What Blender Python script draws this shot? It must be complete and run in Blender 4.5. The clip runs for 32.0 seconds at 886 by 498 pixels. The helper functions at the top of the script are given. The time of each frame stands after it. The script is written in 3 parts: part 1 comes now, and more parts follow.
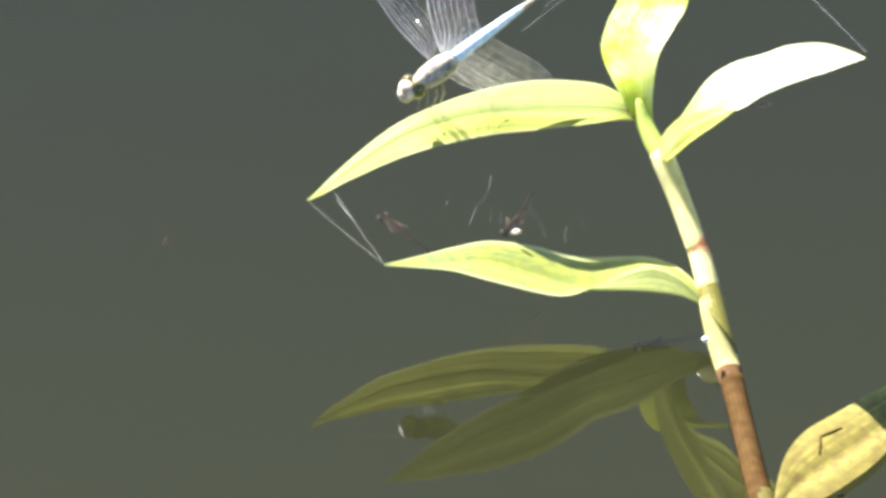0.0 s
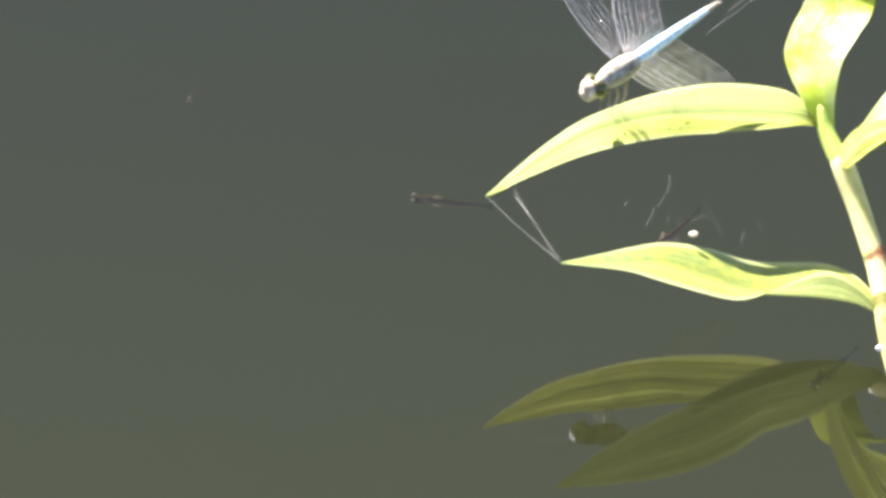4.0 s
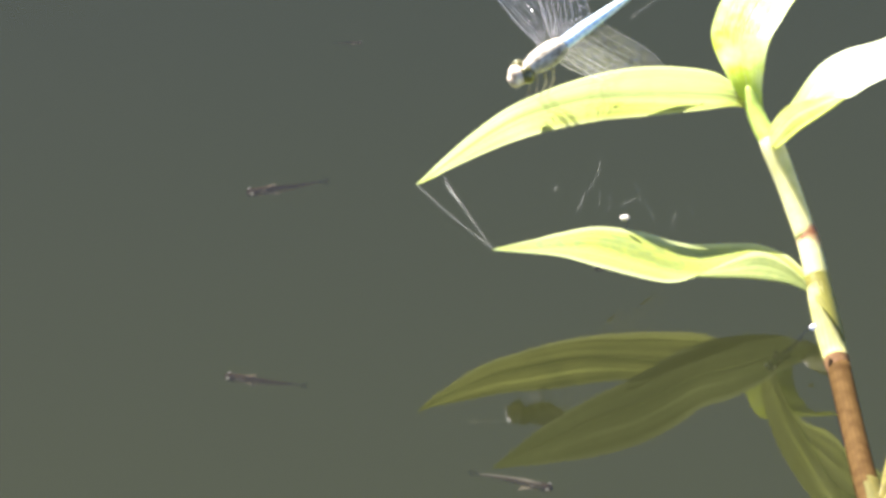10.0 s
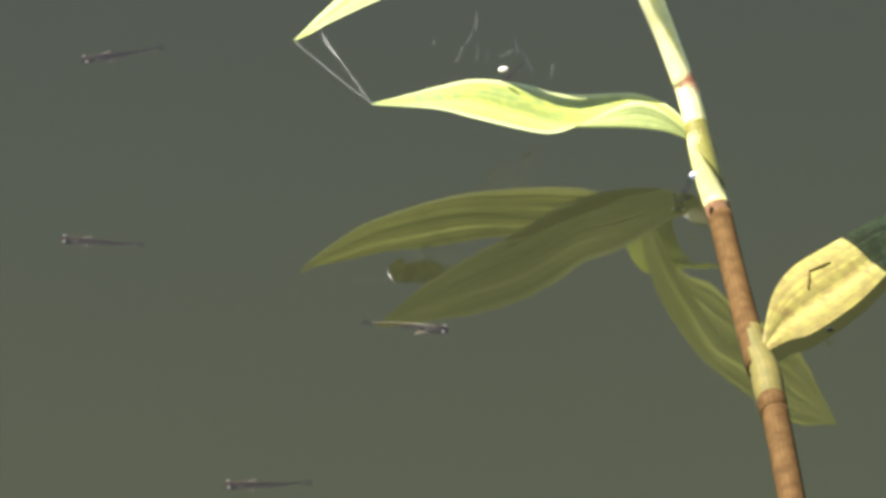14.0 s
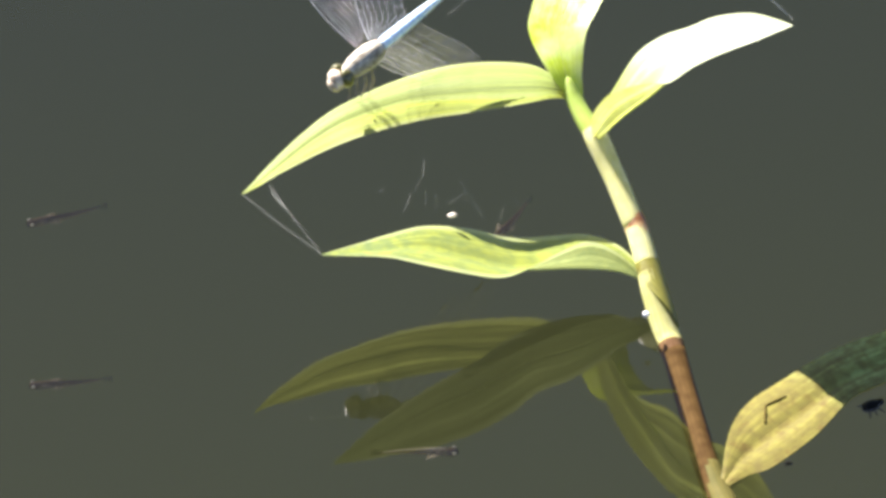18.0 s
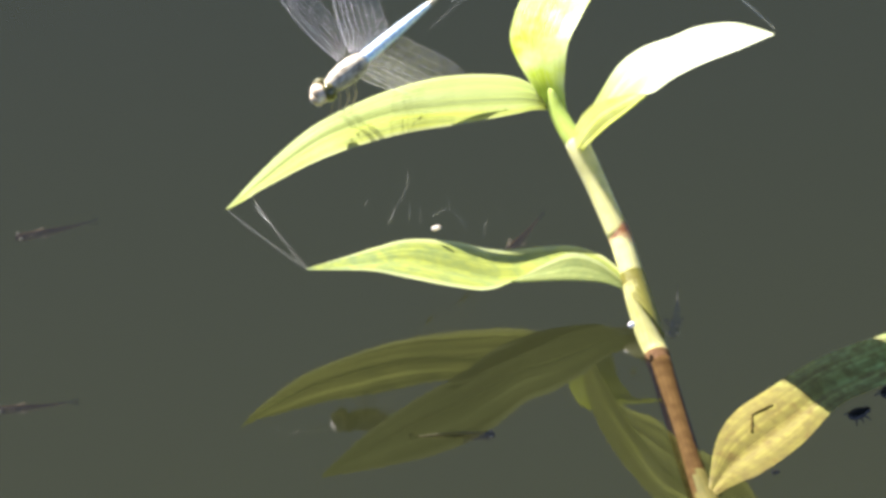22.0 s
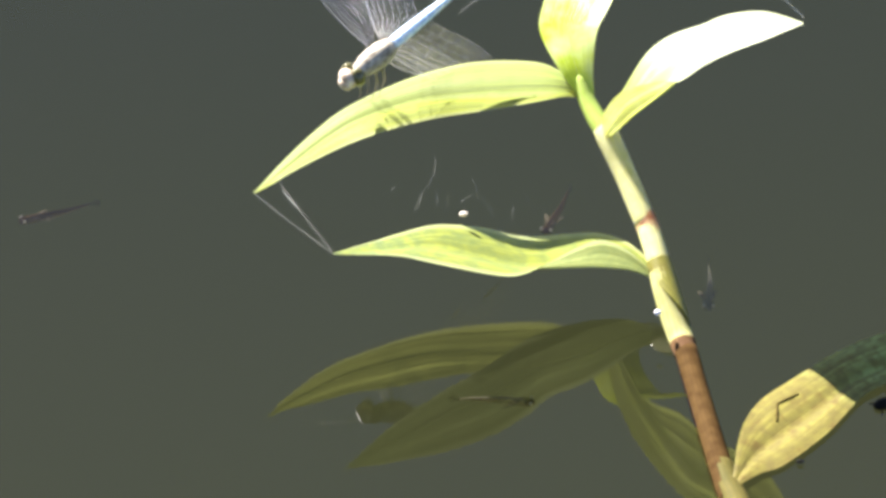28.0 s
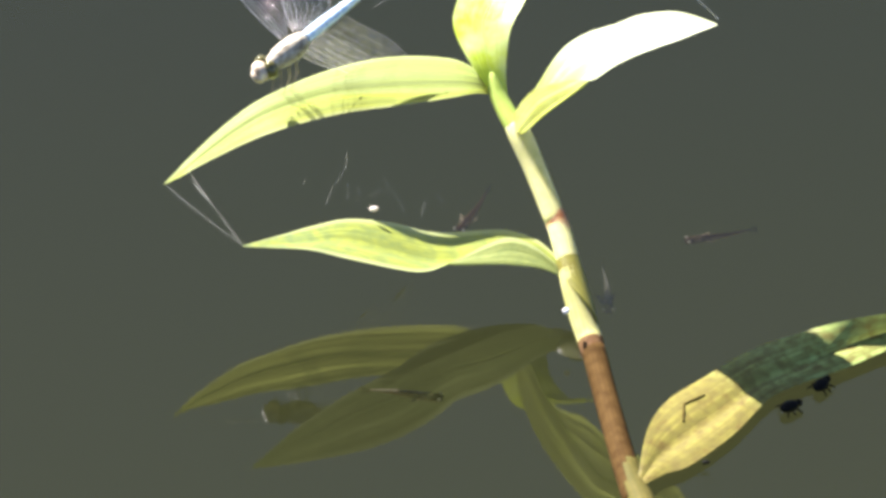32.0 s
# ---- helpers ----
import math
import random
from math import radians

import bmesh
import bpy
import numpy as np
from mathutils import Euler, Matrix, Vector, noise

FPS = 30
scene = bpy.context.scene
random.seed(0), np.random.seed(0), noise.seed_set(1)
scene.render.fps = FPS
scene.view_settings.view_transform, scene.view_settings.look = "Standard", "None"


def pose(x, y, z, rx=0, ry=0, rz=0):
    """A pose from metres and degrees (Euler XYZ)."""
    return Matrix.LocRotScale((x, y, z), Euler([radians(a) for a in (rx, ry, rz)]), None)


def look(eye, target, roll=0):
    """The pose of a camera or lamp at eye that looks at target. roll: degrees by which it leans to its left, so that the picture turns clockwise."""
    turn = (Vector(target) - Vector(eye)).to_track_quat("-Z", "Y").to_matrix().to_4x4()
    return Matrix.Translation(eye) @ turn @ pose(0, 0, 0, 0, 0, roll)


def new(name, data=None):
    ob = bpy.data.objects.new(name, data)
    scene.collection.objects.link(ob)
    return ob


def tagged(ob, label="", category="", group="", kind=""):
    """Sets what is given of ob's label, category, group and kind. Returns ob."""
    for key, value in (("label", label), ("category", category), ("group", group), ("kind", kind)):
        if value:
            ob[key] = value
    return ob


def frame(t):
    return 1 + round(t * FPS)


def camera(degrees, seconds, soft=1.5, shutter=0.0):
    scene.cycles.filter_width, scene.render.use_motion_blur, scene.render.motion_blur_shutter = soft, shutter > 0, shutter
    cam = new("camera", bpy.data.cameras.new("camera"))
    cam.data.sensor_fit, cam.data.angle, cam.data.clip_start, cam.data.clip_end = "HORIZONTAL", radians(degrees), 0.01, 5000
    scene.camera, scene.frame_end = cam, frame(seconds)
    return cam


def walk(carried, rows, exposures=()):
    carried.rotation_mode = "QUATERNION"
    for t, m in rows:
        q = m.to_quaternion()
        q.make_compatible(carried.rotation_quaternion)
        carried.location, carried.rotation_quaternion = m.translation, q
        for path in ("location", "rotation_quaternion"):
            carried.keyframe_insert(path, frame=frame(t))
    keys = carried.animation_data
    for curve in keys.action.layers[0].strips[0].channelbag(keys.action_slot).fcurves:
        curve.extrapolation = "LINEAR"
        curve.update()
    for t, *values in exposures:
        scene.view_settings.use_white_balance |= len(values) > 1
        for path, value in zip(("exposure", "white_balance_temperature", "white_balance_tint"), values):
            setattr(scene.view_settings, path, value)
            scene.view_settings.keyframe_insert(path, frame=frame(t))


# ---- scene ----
from mathutils.bvhtree import BVHTree


def mm(x, y, z):
    """A point given in millimetres."""
    return Vector((x, y, z)) * 0.001


# ---- camera: hand-held on the bank, a long lens, it only turns ----
EYE = (0.0, -1.7156, 1.2013)
cam = camera(6.0, 32.0, soft=3.6)
# seconds, the point it aims at in millimetres, roll
AIM = [
    (0, 0.00, 0.00, 0.00, 0.00), (0.5, 5.61, -0.96, -1.35, -0.12), (1, -1.10, -4.89, -6.95, 0.74),
    (1.5, -5.06, -7.05, -9.99, 1.44), (2, -6.69, -5.22, -7.40, 1.88), (2.5, -16.72, -2.53, -3.49, 2.05),
    (3, -33.79, -3.58, -4.62, 2.01), (3.5, -49.07, -1.67, -1.38, 1.90), (4, -43.76, -1.21, -0.93, 1.06),
    (4.5, -29.31, -5.28, -7.16, 1.15), (6.5, -32.85, -5.49, -7.35, 2.05), (7, -30.22, -4.73, -6.36, 1.42),
    (7.5, -24.80, -4.66, -6.37, 1.12), (8, -20.36, -3.60, -4.95, 0.41), (8.5, -29.24, -4.00, -5.34, 0.35),
    (9, -28.10, -4.57, -6.18, 0.18), (9.5, -26.19, -3.58, -4.82, 0.20), (10, -26.80, -2.37, -3.08, 0.02),
    (10.5, -23.28, -3.48, -4.73, 0.17), (11, -20.37, -5.78, -8.05, 0.17), (11.5, -19.70, -6.56, -9.15, 0.24),
    (12, -15.99, -7.24, -10.17, 0.28), (12.5, -9.90, -7.91, -11.18, 0.19), (13, -5.21, -15.68, -22.08, -0.07),
    (13.5, 0.19, -23.44, -32.80, -0.34), (15.5, 5.92, -11.92, -16.83, -1.09), (16, 11.15, -2.84, -3.99, -1.34),
    (16.5, 15.73, 1.86, 2.76, -1.51), (17, 18.37, 1.11, 1.73, -1.84), (17.5, 15.59, -0.63, -0.80, -2.14),
    (18, 15.51, -2.29, -3.16, -2.39), (18.5, 18.41, -3.72, -5.15, -2.46), (19, 15.90, -5.01, -7.01, -2.51),
    (19.5, 15.73, -5.13, -7.19, -2.74), (20, 19.09, -2.74, -3.75, -2.57), (20.5, 19.75, -0.16, -0.07, -2.47),
    (21, 15.60, 0.79, 1.23, -2.58), (21.5, 14.16, 0.35, 0.59, -2.88), (22, 19.51, -0.60, -0.70, -3.01),
    (22.5, 24.08, -2.57, -3.42, -2.78), (23, 26.43, -3.63, -4.88, -2.89), (23.5, 23.27, -3.59, -4.89, -2.75),
    (24, 21.05, -3.47, -4.76, -2.87), (24.5, 19.31, -2.36, -3.20, -3.15), (26.5, 16.55, -1.88, -2.56, -2.52),
    (27, 11.25, -3.63, -5.11, -2.45), (27.5, 9.33, -4.01, -5.67, -2.30), (28, 12.66, -2.38, -3.33, -2.56),
    (28.5, 17.86, -3.28, -4.54, -2.41), (29, 24.67, -2.52, -3.34, -1.91), (29.5, 27.22, -2.48, -3.23, -1.50),
    (30, 28.73, -3.85, -5.13, -1.38), (30.5, 30.20, -4.93, -6.63, -1.48), (31, 31.18, -4.29, -5.70, -1.89),
    (31.5, 30.08, -4.91, -6.60, -1.61), (32, 34.98, -3.78, -4.87, -1.07)
]
walk(cam, [(t, look(EYE, mm(x, y, z), roll)) for t, x, y, z, roll in AIM],
     [(0.0, 2.67), (1.0, 2.54), (2.0, 2.57), (3.0, 2.66), (4.0, 2.74), (6.5, 2.85), (8.0, 2.84), (13.0, 2.78), (15.0, 2.75), (16.0, 2.66), (16.8, 2.37),
      (18.0, 2.31), (20.0, 2.44), (22.0, 2.33), (24.0, 2.34), (27.0, 2.37), (30.0, 2.41), (32.0, 2.40)])

# ---- daylight ----
SUN = Vector((-0.443, 0.567, 0.695)).normalized()
world = bpy.data.worlds.new("sky")
world.use_nodes = True
scene.world = world
sky = world.node_tree.nodes.new("ShaderNodeTexSky")
sky.sky_type, sky.sun_disc = "NISHITA", False
sky.sun_elevation, sky.sun_rotation = math.asin(SUN.z), math.atan2(SUN.x, SUN.y)
sky.air_density, sky.dust_density = 0.5, 0.4
world.node_tree.links.new(sky.outputs[0], world.node_tree.nodes["Background"].inputs[0])
world.node_tree.nodes["Background"].inputs[1].default_value = 0.055
lamp = bpy.data.lights.new("sun", "SUN")
lamp.energy, lamp.angle, lamp.color = 5.0, radians(0.5), (1.0, 0.95, 0.86)
sun = new("sun", lamp)
sun.matrix_world = look(SUN * 5, (0, 0, 0))


# ---- materials ----
class Nodes:
    """A small helper to write node materials shortly."""

    def __init__(self, name):
        self.mat = bpy.data.materials.new(name)
        self.mat.use_nodes = True
        self.tree = self.mat.node_tree
        self.tree.nodes.clear()
        self.out = self.tree.nodes.new("ShaderNodeOutputMaterial")

    def add(self, kind, **inputs):
        node = self.tree.nodes.new("ShaderNode" + kind)
        for key, value in inputs.items():
            self.put(node, key.replace("_", " "), value)
        return node

    def put(self, node, key, value):
        socket = node.inputs[int(key)] if key.isdigit() else node.inputs[key]
        if isinstance(value, bpy.types.NodeSocket):
            self.tree.links.new(value, socket)
        elif isinstance(value, bpy.types.Node):
            self.tree.links.new(value.outputs[0], socket)
        else:
            socket.default_value = value

    def math(self, op, a, b=0.0):
        node = self.tree.nodes.new("ShaderNodeMath")
        node.operation = op
        self.put(node, "0", a)
        self.put(node, "1", b)
        return node.outputs[0]

    def noise(self, scale, detail=3.0, coord="Object", rough=0.55):
        c = self.tree.nodes.new("ShaderNodeTexCoord")
        n = self.add("TexNoise", Scale=scale, Detail=detail, Roughness=rough)
        self.tree.links.new(c.outputs[coord], n.inputs["Vector"])
        return n.outputs["Fac"]

    def ramp(self, fac, *stops):
        node = self.tree.nodes.new("ShaderNodeValToRGB")
        self.put(node, "Fac", fac)
        el = node.color_ramp.elements
        while len(el) < len(stops):
            el.new(0.5)
        for e, (at, col) in zip(el, stops):
            e.position, e.color = at, (*col, 1.0)
        return node.outputs["Color"]

    def blend(self, fac, a, b, how="MIX"):
        node = self.tree.nodes.new("ShaderNodeMix")
        node.data_type, node.blend_type = "RGBA", how
        for socket, value in ((node.inputs[0], fac), (node.inputs[6], a), (node.inputs[7], b)):
            if isinstance(value, bpy.types.NodeSocket):
                self.tree.links.new(value, socket)
            elif isinstance(value, tuple):
                socket.default_value = (*value, 1.0)
            else:
                socket.default_value = value
        return node.outputs[2]

    def bump(self, height, strength, distance):
        return self.add("Bump", Height=height, Strength=strength, Distance=distance).outputs["Normal"]

    def done(self, shader):
        self.tree.links.new(shader.outputs[0], self.out.inputs["Surface"])
        return self.mat


def leaf_material(name, lit, through_col, blotch_col, rough=0.42, spots=0.0, share=0.55, gloss=0.5, outer=None, half=None, mottle=0.4, rim=None, lines=1.0, patch=140.0, ribs=9.0, rim_from=0.86, tip=None, outer_from=0.46):
    """Grass-like leaf: parallel veins along the blade, blotches, waxy gloss, light that shines through.
    outer: the colour that it turns to along the blade, past outer_from; half: the colour of the half on the near side of the midrib;
    rim: the pale colour of its thin edge, which begins at rim_from; tip: the colour of the blotches near its tip."""
    n = Nodes(name)
    uv = n.tree.nodes.new("ShaderNodeUVMap")
    sep = n.add("SeparateXYZ", Vector=uv.outputs[0])
    across, along = sep.outputs["X"], sep.outputs["Y"]

    def streak(times, stretch, low, high):
        spread = n.add("CombineXYZ", X=n.math("MULTIPLY", across, times), Y=n.math("MULTIPLY", along, stretch))
        tex = n.add("TexNoise", Vector=spread.outputs[0], Scale=1.0, Detail=2.0, Roughness=0.6)
        return n.ramp(tex.outputs["Fac"], (low, (0, 0, 0)), (high, (1, 1, 1)))

    veins = streak(30.0, 0.8, 0.44, 0.58)
    bands = streak(10.0, 0.5, 0.42, 0.57)
    wander = n.math("MULTIPLY", streak(3.0, 3.0, 0.3, 0.7), 0.5)
    row = n.math("ABSOLUTE", n.math("SINE", n.math("MULTIPLY", n.math("ADD", n.math("MULTIPLY", across, ribs), wander), math.pi)))
    ridge = n.ramp(row, (0.20, (1, 1, 1)), (0.55, (0, 0, 0)))
    blotch = n.ramp(n.noise(patch, 4.0), (0.40, (0, 0, 0)), (0.64, (1, 1, 1)))
    fine = n.ramp(n.noise(900.0, 3.0), (0.35, (0, 0, 0)), (0.7, (1, 1, 1)))
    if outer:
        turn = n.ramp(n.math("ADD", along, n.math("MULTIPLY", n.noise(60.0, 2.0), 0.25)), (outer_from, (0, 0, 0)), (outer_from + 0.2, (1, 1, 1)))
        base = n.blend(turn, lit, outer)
    else:
        base = n.blend(0.0, lit, lit)
    if half:
        base = n.blend(n.ramp(across, (0.47, (0, 0, 0)), (0.54, (1, 1, 1))), base, half)
    col = n.blend(n.math("MULTIPLY", bands, 0.35 * lines), base, tuple(c * 0.62 for c in lit))
    col = n.blend(n.math("MULTIPLY", veins, 0.28 * lines), col, tuple(c * 0.6 for c in lit))
    col = n.blend(n.math("MULTIPLY", blotch, mottle), col, blotch_col)
    col = n.blend(n.math("MULTIPLY", fine, 0.12), col, tuple(min(0.8, c * 1.3) for c in lit))
    shine = n.blend(n.math("MULTIPLY", bands, 0.85 * lines), through_col, tuple(c * 0.30 for c in through_col))
    shine = n.blend(n.math("MULTIPLY", veins, 0.7 * lines), shine, tuple(c * 0.22 for c in through_col))
    shine = n.blend(n.math("MULTIPLY", ridge, min(1.0, lines)), shine, tuple(c * 0.16 for c in through_col))
    col = n.blend(n.math("MULTIPLY", ridge, 0.14 * lines), col, tuple(c * 0.5 for c in lit))
    shine = n.blend(n.math("MULTIPLY", blotch, 0.4 * mottle), shine, blotch_col)
    if tip:
        young = n.ramp(along, (0.10, (1, 1, 1)), (0.42, (0, 0, 0)))
        grain = n.ramp(n.noise(520.0, 4.0), (0.38, (0, 0, 0)), (0.60, (1, 1, 1)))
        col = n.blend(n.math("MULTIPLY", n.math("MULTIPLY", young, grain), 0.8), col, tip)
    if spots:
        spot = n.ramp(n.noise(260.0, 4.0), (0.56, (0, 0, 0)), (0.66, (1, 1, 1)))
        col = n.blend(n.math("MULTIPLY", spot, spots), col, (0.12, 0.07, 0.02))
        shine = n.blend(n.math("MULTIPLY", spot, spots), shine, (0.08, 0.05, 0.01))
    if rim:
        edge = n.math("MULTIPLY", n.math("ABSOLUTE", n.math("SUBTRACT", across, 0.5)), 2.0)
        edge = n.math("MULTIPLY", n.ramp(edge, (rim_from, (0, 0, 0)), (0.99, (1, 1, 1))), 0.8)
        col, shine = n.blend(edge, col, rim), n.blend(edge, shine, rim)
    nrm = n.bump(n.math("ADD", veins, n.math("MULTIPLY", fine, 0.5)), 0.22, 0.0002)
    face = n.add("BsdfPrincipled", Base_Color=col, Roughness=rough, Normal=nrm)
    n.put(face, "Specular IOR Level", gloss)
    back = n.add("BsdfTranslucent", Color=shine, Normal=nrm)
    return n.done(n.add("MixShader", **{"0": share, "1": face, "2": back}))


def skin_material(name, a, b, scale=300.0, rough=0.5, streak=None, translucent=0.0, flesh=0.0, shine=0.5, clear=0.0):
    """A living surface in two tones, with grain and fine relief; streak: stretched along x of its uv."""
    n = Nodes(name)
    fac = n.ramp(n.noise(scale, 4.0), (0.34, (0, 0, 0)), (0.66, (1, 1, 1)))
    col = n.blend(fac, a, b)
    if streak:
        uv = n.tree.nodes.new("ShaderNodeUVMap")
        sep = n.add("SeparateXYZ", Vector=uv.outputs[0])
        line = n.math("POWER", n.math("ABSOLUTE", n.math("SINE", n.math("MULTIPLY", sep.outputs["X"], 50.0))), 0.7)
        col = n.blend(n.math("SUBTRACT", 0.5, n.math("MULTIPLY", line, 0.5)), col, streak)
    nrm = n.bump(n.noise(scale * 3.0, 3.0), 0.3, 0.0002)
    face = n.add("BsdfPrincipled", Base_Color=col, Roughness=rough, Normal=nrm)
    n.put(face, "Specular IOR Level", shine)
    if flesh:
        n.put(face, "Subsurface Weight", flesh)
        n.put(face, "Subsurface Radius", (1.0, 1.0, 0.6))
        n.put(face, "Subsurface Scale", 0.004)
    if clear:
        return n.done(n.add("MixShader", **{"0": clear, "1": face, "2": n.add("BsdfTransparent")}))
    if translucent:
        back = n.add("BsdfTranslucent", Color=col)
        return n.done(n.add("MixShader", **{"0": translucent, "1": face, "2": back}))
    return n.done(face)


def water_material():
    n = Nodes("pond_water")
    mirror = n.add("BsdfPrincipled", Base_Color=(0, 0, 0, 1), Roughness=0.01, IOR=1.333)
    clear = n.add("BsdfTransparent", Color=(0.33, 0.3373, 0.3227, 1))
    return n.done(n.add("AddShader", **{"0": clear, "1": mirror}))


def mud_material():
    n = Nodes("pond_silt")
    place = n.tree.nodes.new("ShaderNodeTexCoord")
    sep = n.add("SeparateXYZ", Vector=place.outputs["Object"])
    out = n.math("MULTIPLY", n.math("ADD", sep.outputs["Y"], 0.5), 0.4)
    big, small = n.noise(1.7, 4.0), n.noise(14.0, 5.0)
    # the water's darkening with depth is put into the bed colour, palest by the bank
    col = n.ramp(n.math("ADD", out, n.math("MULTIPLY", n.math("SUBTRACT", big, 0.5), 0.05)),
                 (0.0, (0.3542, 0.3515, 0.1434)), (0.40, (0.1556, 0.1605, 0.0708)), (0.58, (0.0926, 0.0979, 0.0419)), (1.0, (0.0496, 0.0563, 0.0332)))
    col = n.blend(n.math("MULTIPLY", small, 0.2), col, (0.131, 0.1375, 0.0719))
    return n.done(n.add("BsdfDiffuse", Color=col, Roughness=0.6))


def wing_material():
    n = Nodes("wing_membrane")
    spark = n.noise(330.0, 3.0)
    nrm = n.bump(spark, 0.85, 0.0025)
    gloss = n.add("BsdfGlossy", Color=(1.0, 0.88, 0.98, 1), Roughness=0.08, Normal=nrm)
    clear = n.add("BsdfTransparent", Color=(0.99, 0.99, 0.99, 1))
    haze = n.add("BsdfTranslucent", Color=(0.75, 0.76, 0.78, 1))
    spots = n.math("MULTIPLY", n.ramp(n.noise(420.0, 3.0), (0.45, (0, 0, 0)), (0.75, (1, 1, 1))), 0.025)
    film = n.add("MixShader", **{"0": n.math("ADD", spots, 0.006), "1": clear, "2": haze})
    return n.done(n.add("MixShader", **{"0": 0.055, "1": film, "2": gloss}))


def silk_material():
    n = Nodes("spider_silk")
    a = n.add("BsdfPrincipled", Base_Color=(0.75, 0.74, 0.72, 1), Roughness=0.35)
    b = n.add("BsdfTransparent")
    return n.done(n.add("MixShader", **{"0": 0.75, "1": a, "2": b}))


# pale blotches put soft white glare patches into the leaf's colour
M_LEAF = leaf_material("leaf_young", (0.46, 0.58, 0.045), (0.82, 0.92, 0.09), (0.74, 0.79, 0.50), mottle=0.75, patch=110.0, lines=0.3, share=0.45)
# tones painted by how light falls: far half glaring, near half lit through
M_LEAF_LONG = leaf_material("leaf_long", (0.37, 0.45, 0.13), (0.90, 0.94, 0.25), (0.27, 0.33, 0.09), half=(0.43, 0.47, 0.042), mottle=0.35, rim=(0.56, 0.59, 0.27))
# outer white is sun glare painted into the colour, the base left as shaded
M_LEAF_SIDE = leaf_material("leaf_glare", (0.36, 0.42, 0.085), (0.84, 0.88, 0.22), (0.62, 0.66, 0.45), outer=(0.68, 0.72, 0.52), outer_from=0.36, rough=0.45, share=0.50, gloss=0.8, mottle=0.3, lines=1.1)
# blotches: the leaf's own mottling, plus dappled wing shade painted in
M_LEAF_LOW = leaf_material("leaf_pale", (0.32, 0.355, 0.07), (0.49, 0.55, 0.23), (0.15, 0.20, 0.07), mottle=0.8, lines=0.7, share=0.36, gloss=0.25, rim=(0.50, 0.53, 0.28), rim_from=0.80, tip=(0.13, 0.18, 0.075), patch=260.0)
# outer green painted lighter, for the stretch that lies in shade
M_LEAF_OLD = leaf_material("leaf_old", (0.25, 0.215, 0.050), (0.20, 0.22, 0.03), (0.13, 0.10, 0.03), rough=0.5, mottle=0.8, spots=0.5, lines=1.5, share=0.25, gloss=0.2, outer=(0.40, 0.52, 0.17), patch=420.0)
M_COLLAR = leaf_material("sheath_collar", (0.27, 0.25, 0.05), (0.30, 0.32, 0.05), (0.17, 0.13, 0.03), mottle=0.7, share=0.3)
M_STEM = skin_material("stem_green", (0.45, 0.42, 0.20), (0.55, 0.51, 0.28), 260.0, 0.42, streak=(0.46, 0.47, 0.20), flesh=0.85, shine=0.15)
M_SHOOT = skin_material("shoot_green", (0.36, 0.45, 0.10), (0.44, 0.52, 0.14), 300.0, 0.5, streak=(0.30, 0.40, 0.08), flesh=0.6, shine=0.15)
M_SHEATH = skin_material("sheath_green", (0.44, 0.40, 0.20), (0.38, 0.36, 0.14), 320.0, 0.8, streak=(0.30, 0.32, 0.09), flesh=0.45, shine=0.03)
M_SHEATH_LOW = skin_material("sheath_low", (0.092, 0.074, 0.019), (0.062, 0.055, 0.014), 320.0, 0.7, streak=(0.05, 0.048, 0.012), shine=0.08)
M_BROWN = skin_material("stem_brown", (0.037, 0.0195, 0.0062), (0.068, 0.039, 0.0135), 300.0, 0.8, streak=(0.038, 0.019, 0.008), shine=0.03)
M_NODE = skin_material("node_brown", (0.075, 0.036, 0.018), (0.15, 0.085, 0.042), 330.0, 0.7, shine=0.05)
M_NODE_PALE = skin_material("node_pale", (0.17, 0.055, 0.016), (0.56, 0.40, 0.20), 230.0, 0.5, flesh=0.4)
M_RIB = skin_material("midrib_green", (0.34, 0.42, 0.10), (0.40, 0.46, 0.13), 300.0, 0.4, translucent=0.6)
M_RIB_PALE = skin_material("midrib_pale", (0.58, 0.60, 0.30), (0.50, 0.54, 0.24), 300.0, 0.4, translucent=0.5)
M_RIB_OLD = skin_material("midrib_dry", (0.28, 0.24, 0.07), (0.20, 0.16, 0.05), 300.0, 0.5, translucent=0.2)
M_FACE = skin_material("dragonfly_face", (0.70, 0.60, 0.50), (0.30, 0.20, 0.13), 620.0, 0.4)
M_EYE = skin_material("dragonfly_eye", (0.045, 0.042, 0.015), (0.10, 0.09, 0.03), 1200.0, 0.15)
M_THORAX = skin_material("dragonfly_thorax", (0.52, 0.46, 0.38), (0.11, 0.085, 0.06), 460.0, 0.5)
M_ABDOMEN = skin_material("abdomen_blue", (0.42, 0.60, 0.85), (0.74, 0.82, 0.92), 600.0, 0.5)
M_TAIL = skin_material("abdomen_tip", (0.30, 0.25, 0.20), (0.48, 0.42, 0.36), 700.0, 0.5)
M_LEG = skin_material("insect_leg", (0.20, 0.165, 0.11), (0.34, 0.29, 0.20), 1500.0, 0.4, clear=0.66)
M_VEIN = skin_material("wing_vein", (0.62, 0.58, 0.59), (0.92, 0.88, 0.89), 900.0, 0.3, clear=0.5)
M_SPOT = skin_material("wing_spot", (0.40, 0.30, 0.26), (0.55, 0.45, 0.40), 900.0, 0.3)
M_WING = wing_material()
M_SILK = silk_material()
M_EGG = skin_material("egg_silk", (0.80, 0.70, 0.62), (0.85, 0.80, 0.76), 1500.0, 0.6, translucent=0.3)
